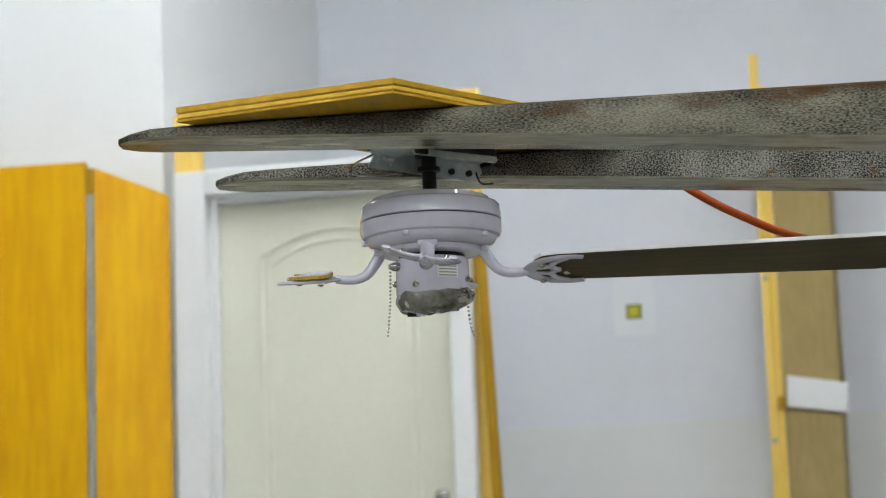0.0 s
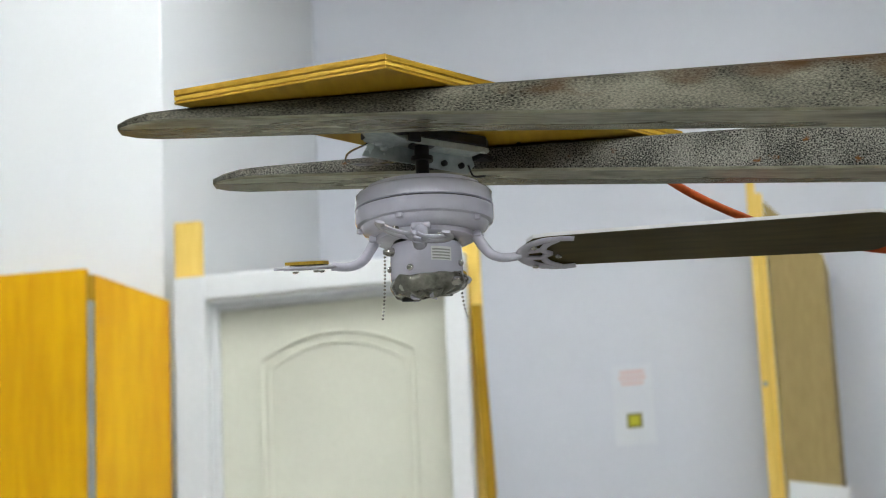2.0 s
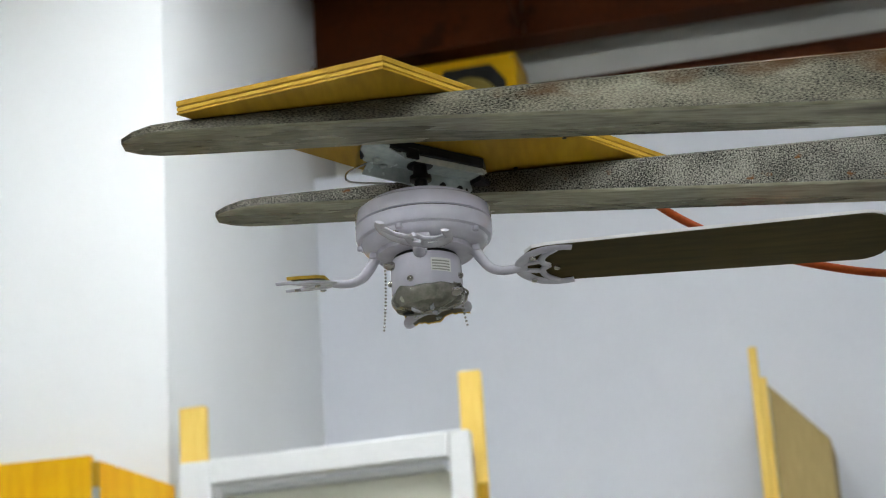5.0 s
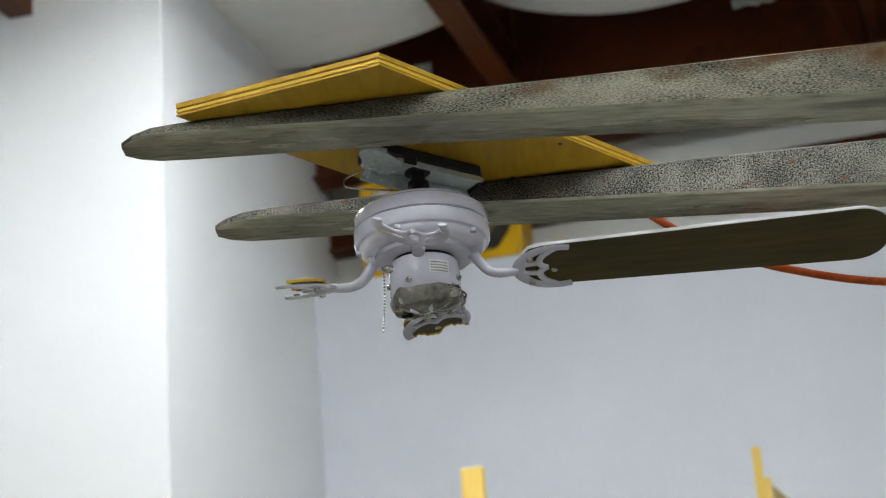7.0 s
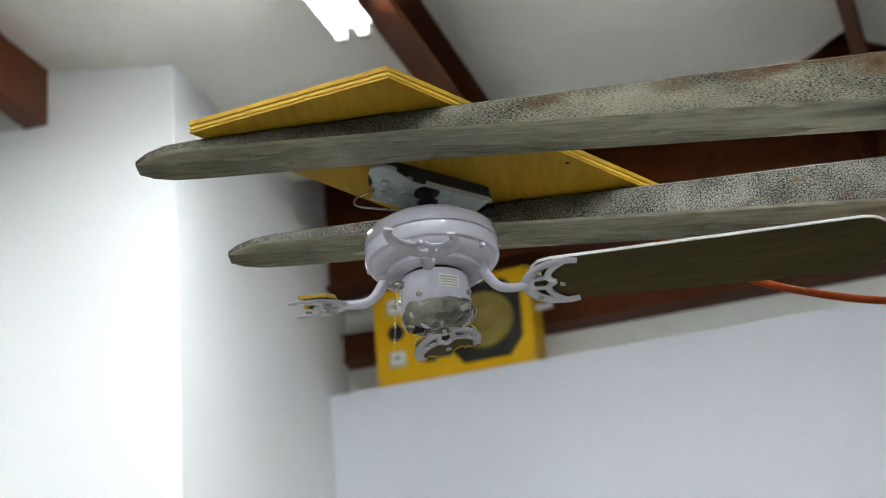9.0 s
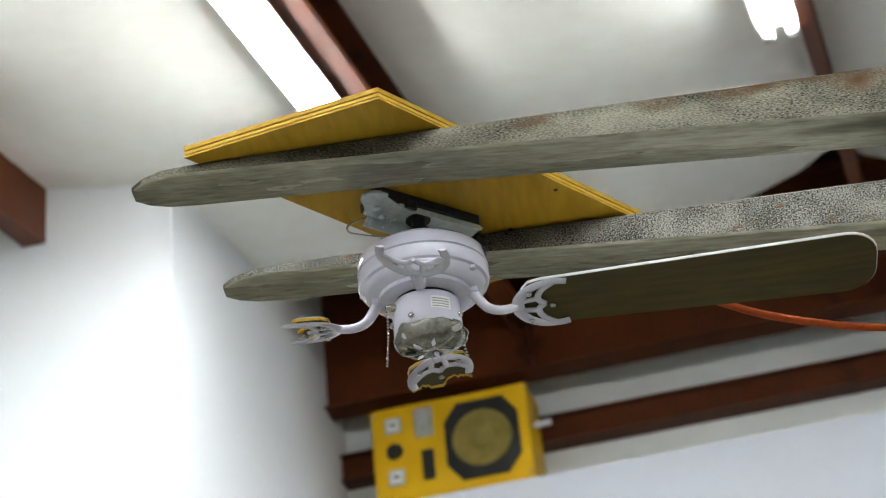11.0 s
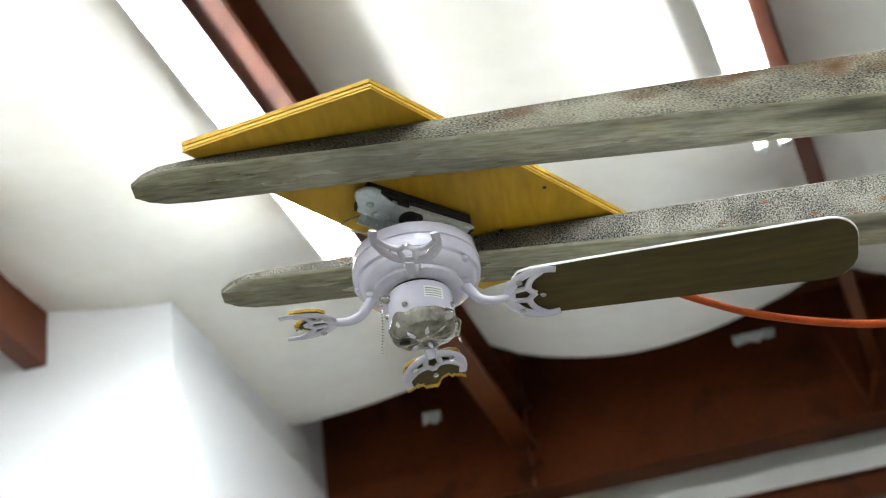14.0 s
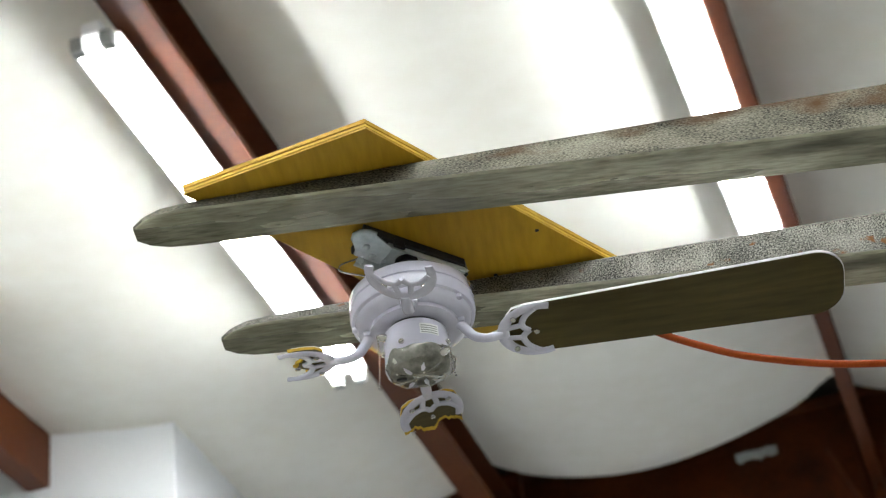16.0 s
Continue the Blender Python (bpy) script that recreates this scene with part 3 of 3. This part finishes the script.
def hanger_bracket(fan):
    """Zinc channel open downwards under a black block, with a rounded tongue at one end."""
    # black block fills the dark gap between channel and board
    e = part("hanger_bracket", prism([(-0.068, -0.023), (0.058, -0.020), (0.070, -0.008), (0.070, 0.016), (-0.060, 0.016)], -0.0098, 0.0002, 0.0008), BLACK, fan, "zinc-plated hanger bracket screwed under the board, black block in the gap")
    e.matrix_basis = fan.matrix_basis.inverted() @ FORKS @ pose(FAN_U + 0.002, FAN_V + 0.003, FORK_TOP, 0, 0, 40)
    part("channel_web", block(-0.040, 0.064, -0.0165, 0.0135, -0.0116, -0.0100, 0.0004), ZINC, e, "bright zinc channel")
    near = prism([(-0.036, -0.0100), (0.058, -0.0100), (0.064, -0.0130), (0.060, -0.0165), (-0.032, -0.0165)], -0.0182, -0.0168, 0.0003)
    far = prism([(-0.060, -0.0250), (0.060, -0.0285), (0.069, -0.019), (0.066, -0.0100), (-0.052, -0.0100)], 0.0138, 0.0154, 0.0003)
    for nm, sub in (("near_side", near), ("far_side", far)):
        sub.transform(Matrix(((1, 0, 0, 0), (0, 0, 1, 0), (0, 1, 0, 0), (0, 0, 0, 1))))
        part(nm, sub, ZINC, e, "bright zinc channel side")
    tongue = [(-0.028, -0.0150), (-0.044, -0.0210), (-0.054, -0.0245), (-0.063, -0.0245), (-0.070, -0.0205), (-0.0735, -0.0130), (-0.071, -0.0060), (-0.064, 0.0000), (-0.058, 0.0070), (-0.056, 0.0130), (-0.028, 0.0130)]
    tip = Matrix.Rotation(radians(4), 4, "Y")
    pl = prism(tongue, -0.0165, -0.0150, 0.0004)
    pl.transform(tip)
    part("tongue", pl, ZINC, e, "rounded zinc end plate")
    lip = sweep([(x, y, -0.0140) for x, y in tongue[2:10]], 0.0022, 8, None, 1.0)
    lip.transform(tip)
    part("curled_lip", lip, ZINC, e, "", True)
    for x, y in ((-0.060, -0.012), (-0.046, -0.001)):
        part("screw", lathe([(0.0040, -0.0188), (0.0038, -0.0206), (0.002, -0.0218), (0.0005, -0.0220)], 12, m=Matrix.Translation((x, y, -0.0005))), ZINC, e, "", True)
    for x, z in ((0.032, -0.0215), (0.052, -0.0215)):
        part("bolt", lathe([(0.0030, 0), (0.0030, 0.003), (0.001, 0.004)], 10, m=pose(x, 0.0138, z, 90, 0, 0)), BLACK, e, "", True)
    part("dark_block", block(-0.032, -0.018, -0.0225, -0.0190, -0.0160, -0.0055, 0.001), BLACK, e, "small black block beside the channel")
    part("end_tab", prism([(0.066, -0.004), (0.086, 0.006), (0.082, 0.013), (0.066, 0.013)], -0.0150, -0.0102, 0.0006), BLACK, e, "black end tab")
    loop = glide([(-0.052, 0.016, -0.012), (-0.070, 0.022, -0.022), (-0.072, 0.022, -0.031), (-0.056, 0.020, -0.0315), (-0.020, 0.018, -0.0265)], 6)
    part("ground_wire", sweep(loop, 0.0010, 8), CHROME, e, "bare looped wire", True)
    part("spring_clip", sweep(glide([(0.060, 0.012, -0.020), (0.068, 0.015, -0.029), (0.080, 0.012, -0.0285)], 5), 0.0010, 6), BLACK, e)


def fan_arm(e, angle, blade_to):
    """Curved iron with a pierced three-finger plate that grips a blade or its broken stub."""
    c, s = math.cos(angle), math.sin(angle)
    rot = Matrix(((c, -s, 0, 0), (s, c, 0, 0), (0, 0, 1, 0), (0, 0, 0, 1)))
    arm = bmesh.new()
    neck = glide([(0.040, 0, -0.027), (0.047, 0, -0.031), (0.0525, 0, -0.040), (0.060, 0, -0.050), (0.072, 0, -0.0545), (0.088, 0, -0.053)], 5)
    n = len(neck)
    sweep(neck, [0.0072 - 0.0020 * i / (n - 1) for i in range(n)], 12, arm, 0.8)
    block(0.036, 0.052, -0.009, 0.009, -0.0325, -0.0255, 0.002, arm, 2)
    arm.transform(rot)
    a = part("blade_iron", arm, ENAMEL_D, e, "white curved blade iron", True)
    pitch = Matrix.Translation((0.086, 0, -0.053)) @ Matrix.Rotation(radians(-13), 4, "X") @ Matrix.Translation((-0.086, 0, 0.053))
    pl = bmesh.new()
    base = -0.053
    # outer crescent from finger tip to finger tip, inner crescent with a cusp, and two ribs
    half = [(0.0885, 0.0), (0.0905, 0.0110), (0.0985, 0.0215), (0.1110, 0.0285), (0.1260, 0.0305), (0.1370, 0.0290)]
    bow = glide([(x, -y, base) for x, y in half[::-1]] + [(x, y, base) for x, y in half[1:]], 6)
    mid = (len(bow) - 1) / 2
    sweep(bow, [0.0062 - 0.0020 * abs(i - mid) / mid for i in range(len(bow))], 10, pl, 0.34)
    for sgn in (-1, 1):
        sweep(glide([(0.1225, 0.0285 * sgn, base), (0.1130, 0.0205 * sgn, base), (0.1085, 0.0120 * sgn, base), (0.1090, 0.0055 * sgn, base), (0.1150, 0.0, base)], 6), 0.0034, 10, pl, 0.6)
        sweep([(0.0900, 0.0060 * sgn, base), (0.1090, 0.0085 * sgn, base)], 0.0032, 10, pl, 0.6)
    pl.transform(rot @ pitch)
    part("finger_plate", pl, ENAMEL_D, a, "", True)
    if not blade_to:
        for x, y in ((0.100, 0.020), (0.100, -0.020)):
            sc = lathe([(0.0032, base + 0.002), (0.0030, base + 0.0065), (0.001, base + 0.0072)], 10)
            sc.transform(rot @ pitch @ Matrix.Translation((x, y, 0)))
            part("screw", sc, CHROME, a)
        return
    # the blade or what is left of it
    w0, w1 = 0.032, 0.0415
    if blade_to > 0.2:
        out = [(0.093, -0.020), (0.100, -0.029), (0.112, -w0)] + [(blade_to - 0.03, -w1)]
        out += [(blade_to - 0.03 + 0.03 * math.sin(radians(k)), -w1 + 0.03 * (1 - math.cos(radians(k)))) for k in range(15, 91, 15)]
        out += [(x, -y) for x, y in out[::-1]]
    else:
        rnd = random.Random(int(angle * 100))
        out = [(0.093, -0.020), (0.100, -0.029), (0.112, -w0)]
        for k in range(23):
            out.append((blade_to + rnd.uniform(-0.004, 0.004) + 0.006 * math.sin(k * 0.5 + angle), -w0 + 2 * w0 * k / 22))
        out += [(0.112, w0), (0.100, 0.029), (0.093, 0.020)]
    core = prism(out, base + 0.0032, base + 0.0062)
    core.transform(rot @ pitch)
    label = "full-length blade with a dark walnut underside" if blade_to > 0.2 else "broken blade stub with torn fibre edge"
    bl = part("blade", core, FIBRE if blade_to < 0.2 else BLADE_W, a, label)
    torn = 0.997 if blade_to > 0.2 else 0.86
    out2 = [(0.0965 + (x - 0.0965) * torn, y * 0.985) for x, y in out]
    for z0, z1, mt, nm in ((base + 0.0022, base + 0.0031, WALNUT, "underside_film"), (base + 0.0063, base + 0.0071, BLADE_W, "upper_film")):
        fm = prism(out2, z0, z1)
        fm.transform(rot @ pitch)
        part(nm, fm, mt, a)
    for x, y in ((0.100, 0.020), (0.100, -0.020), (0.122, 0.0)):
        sc = lathe([(0.0032, base - 0.003), (0.0030, base - 0.0045), (0.001, base - 0.0052)], 10)
        sc.transform(rot @ pitch @ Matrix.Translation((x, y, 0)))
        part("screw", sc, CHROME, a)


def ceiling_fan():
    e = thing("ceiling_fan", FORKS @ Matrix.Translation((FAN_U, FAN_V, SEAM)) @ Matrix.Diagonal((1, 1, 0.92, 1)), "white enamel ceiling fan with one whole blade, hanging under the board", "fan")
    hanger_bracket(e)
    part("downrod", lathe([(0.0075, 0.020), (0.0065, 0.024), (0.0065, 0.050), (0.0105, 0.0505), (0.0105, 0.055), (0.007, 0.0555), (0.007, 0.0660), (0.0125, 0.0662), (0.0125, 0.0700), (0.007, 0.0702), (0.007, 0.0785)], 20), BLACK, e, "black steel downrod and nut", True)
    part("upper_housing", lathe([(0.02, 0.0215), (0.050, 0.0235), (0.0535, 0.0225), (0.0545, 0.0185), (0.0615, 0.0165), (0.0640, 0.0135), (0.0645, 0.0008), (0.0632, 0.0)], 72), ENAMEL, e, "", True)
    part("seam", lathe([(0.0622, -0.0012), (0.0622, 0.0012)], 64), BLACK, e, "dark gap between the housing halves")
    part("lower_housing", lathe([(0.0632, -0.0008), (0.0645, -0.0016), (0.0645, -0.0125), (0.0630, -0.0160), (0.0598, -0.0175), (0.0590, -0.0205), (0.0560, -0.0245), (0.0460, -0.0275), (0.02, -0.028)], 72), ENAMEL, e, "", True)
    part("flywheel", lathe([(0.046, -0.0278), (0.046, -0.0325), (0.044, -0.0335), (0.033, -0.0340)], 48), ENAMEL_D, e, "white flywheel", True)
    part("neck", lathe([(0.030, -0.0340), (0.030, -0.0375)], 48), BLACK, e, "dark gap above the switch cup")
    part("switch_housing", lathe([(0.028, -0.0365), (0.0325, -0.038), (0.0335, -0.041), (0.0335, -0.072), (0.0325, -0.0735)], 56), ENAMEL, e, "white switch cup", True)
    # torn lower rim and crushed plate
    bm = bmesh.new()
    steps, rings = 64, []
    for r, z, amp in ((0.0338, -0.070, 0.0018), (0.0350, -0.0755, 0.0032), (0.0345, -0.080, 0.0030), (0.0300, -0.0865, 0.0018), (0.020, -0.090, 0.0022), (0.008, -0.0905, 0.002)):
        ring = []
        for i in range(steps):
            a = 2 * math.pi * i / steps
            nz = noise.noise((2.6 * math.cos(a), 2.6 * math.sin(a), z * 60))
            rr = r * (1 + 0.05 * nz)
            ring.append(bm.verts.new((rr * math.cos(a), rr * math.sin(a), z + amp * nz * 1.6 + 0.0035 * math.sin(a + 0.6) * (r < 0.034))))
        rings.append(ring)
    for a, b in zip(rings, rings[1:]):
        for i in range(steps):
            bm.faces.new((a[i], a[(i + 1) % steps], b[(i + 1) % steps], b[i]))
    bm.faces.new(rings[-1])
    plate = part("bottom_plate", bm, CRUMPLE, e, "crumpled bare metal bottom plate", True)
    for k in range(6):
        a = 0.35 + k * 0.93
        slot = prism([(0.013, -0.0012), (0.018, -0.0022), (0.024, 0.0), (0.018, 0.0022), (0.013, 0.0012)], -0.0915, -0.0885)
        slot.transform(Matrix.Translation((0, 0, 0.0035 * math.sin(a + 0.6))) @ Matrix.Rotation(a, 4, "Z"))
        # solid leaves paint the openings: black for shaded, white for lit
        part("slot", slot, BLACK if k % 3 == 0 else ENAMEL, plate, "leaf-shaped vent slot, its light and shade painted in")
    rnd = random.Random(4)
    for k in range(9):
        a = rnd.uniform(-0.9, 0.5)
        tear = sweep(glide([(0.0335 * math.cos(a), 0.0335 * math.sin(a), -0.070), (0.0375 * math.cos(a + 0.12), 0.0375 * math.sin(a + 0.12), -0.0735 + rnd.uniform(-0.003, 0.002)), (0.0355 * math.cos(a + 0.3), 0.0355 * math.sin(a + 0.3), -0.079 + rnd.uniform(-0.003, 0.003))], 4), [0.0016] * 4 + [0.0012] * 5, 6, None, 0.4)
        part("torn_strip", tear, CHROME, e, "bent shiny metal shred", True)
    for a, z in ((-1.95, -0.066), (-0.35, -0.060), (-2.9, -0.062), (1.2, -0.066)):
        part("screw", lathe([(0.0032, 0.0), (0.0032, 0.002), (0.0018, 0.0035), (0.0005, 0.0037)], 12, m=Matrix.Rotation(a, 4, "Z") @ pose(0.0333, 0, z, 0, 90, 0)), CHROME, e, "", True)
    for a in (0.6, 1.9, 3.2, 4.4, 5.7):
        part("screw", lathe([(0.0034, 0.0), (0.0034, -0.004), (0.001, -0.005)], 10, m=Matrix.Translation((0.060 * math.cos(a), 0.060 * math.sin(a), -0.0175))), ENAMEL_D, e)
    # serial label
    lab = bmesh.new()
    vs = []
    for z in (-0.046, -0.060):
        vs.append([lab.verts.new((0.0337 * math.cos(a), 0.0337 * math.sin(a), z)) for a in [radians(-78 + 5 * k) for k in range(8)]])
    for k in range(7):
        lab.faces.new((vs[0][k], vs[0][k + 1], vs[1][k + 1], vs[1][k]))
    part("rating_label", lab, PAPER, e, "paper label with unreadable print")
    for z in (-0.0485, -0.0515, -0.0545, -0.0575):
        bar = bmesh.new()
        r0 = [bar.verts.new((0.0339 * math.cos(a), 0.0339 * math.sin(a), z)) for a in [radians(-76 + 5 * k) for k in range(7)]]
        r1 = [bar.verts.new((0.0339 * math.cos(a), 0.0339 * math.sin(a), z - 0.0014)) for a in [radians(-76 + 5 * k) for k in range(7)]]
        for k in range(6):
            bar.faces.new((r0[k], r0[k + 1], r1[k + 1], r1[k]))
        part("print_bar", bar, GREY, e)
    # pull chains
    for a, z0, drop, lean in ((radians(-152), -0.048, 0.066, (-0.004, 0.0)), (radians(-38), -0.082, 0.036, (0.004, -0.002))):
        x, y = 0.037 * math.cos(a), 0.037 * math.sin(a)
        part("chain_socket", lathe([(0.0045, 0.0), (0.0045, 0.006), (0.003, 0.008), (0.0022, 0.010)], 14, m=Matrix.Rotation(a, 4, "Z") @ pose(0.0325, 0, z0 + 0.002, 0, 90, 0)), CHROME, e, "", True)
        ch = bmesh.new()
        nb = int(drop / 0.0034)
        for k in range(nb):
            t = k / (nb - 1)
            bmesh.ops.create_icosphere(ch, subdivisions=1, radius=0.0013, matrix=Matrix.Translation((x * 1.12 + lean[0] * t * t, y * 1.12 + lean[1] * t, z0 - drop * t)))
        part("pull_chain", ch, CHROME, e, "beaded metal pull chain", True)
    blade_angle = radians(0)
    for k, reach in enumerate((0.435, 0.150, 0.122, 0.0)):
        fan_arm(e, blade_angle + k * math.pi / 2, reach)
    return e


ceiling_fan()

cord_path = glide([(1.40, -5.325, 1.4697), (1.45, -5.305, 1.4702), (1.498, -5.278, 1.4700), (1.530, -5.252, 1.4560), (1.562, -5.243, 1.4350), (1.605, -5.239, 1.4115), (1.660, -5.234, 1.3890), (1.755, -5.225, 1.3680), (1.86, -5.215, 1.3660), (1.98, -5.22, 1.390), (2.12, -5.28, 1.46)], 8)
cord = link_mesh("extension_cord", sweep(cord_path, 0.0042, 12), CORD, True)
cord.matrix_basis = FORKS
tagged(cord, "orange rubber extension cord hanging from the far fork", "cord")


def scrap(p, q, z, w, h, seed):
    """A crumpled flap of torn insulation facing hanging at the ceiling's edge."""
    bm = bmesh.new()
    n = 12
    rows = []
    for k in range(n + 1):
        x = -w / 2 + w * k / n
        d = 0.02 * noise.noise((x * 30, seed, 0))
        rows.append([bm.verts.new((x, d - t, h * (0.5 - j / 3) + 0.012 * noise.noise((x * 40, seed, j * 3.0)))) for t in (0.0, 0.004) for j in range(4)])
    for a, b in zip(rows, rows[1:]):
        for j in range(3):
            bm.faces.new((a[j], a[j + 1], b[j + 1], b[j]))
            bm.faces.new((a[4 + j], b[4 + j], b[5 + j], a[5 + j]))
        bm.faces.new((a[0], b[0], b[4], a[4]))
        bm.faces.new((a[3], a[7], b[7], b[3]))
    ob = link_mesh("insulation_flap", bm, GREY, True)
    ob.matrix_basis = BUILD @ Matrix.Translation((p, q, z))
    return tagged(ob, "torn greyish flap of insulation facing at the ceiling edge", "scrap", "insulation flaps")


scrap(2.167, 1.906, 5.42, 0.20, 0.05, 1.3)
scrap(0.60, 1.74, 5.28, 0.09, 0.06, 5.1)
pipe = link_mesh("conduit_stub", sweep([(0.905, 2.40, 4.82), (0.99, 2.40, 4.825)], 0.016, 14), PAPER, True)
pipe.matrix_basis = BUILD
tagged(pipe, "short white plastic conduit stub beside the loudspeaker", "conduit")
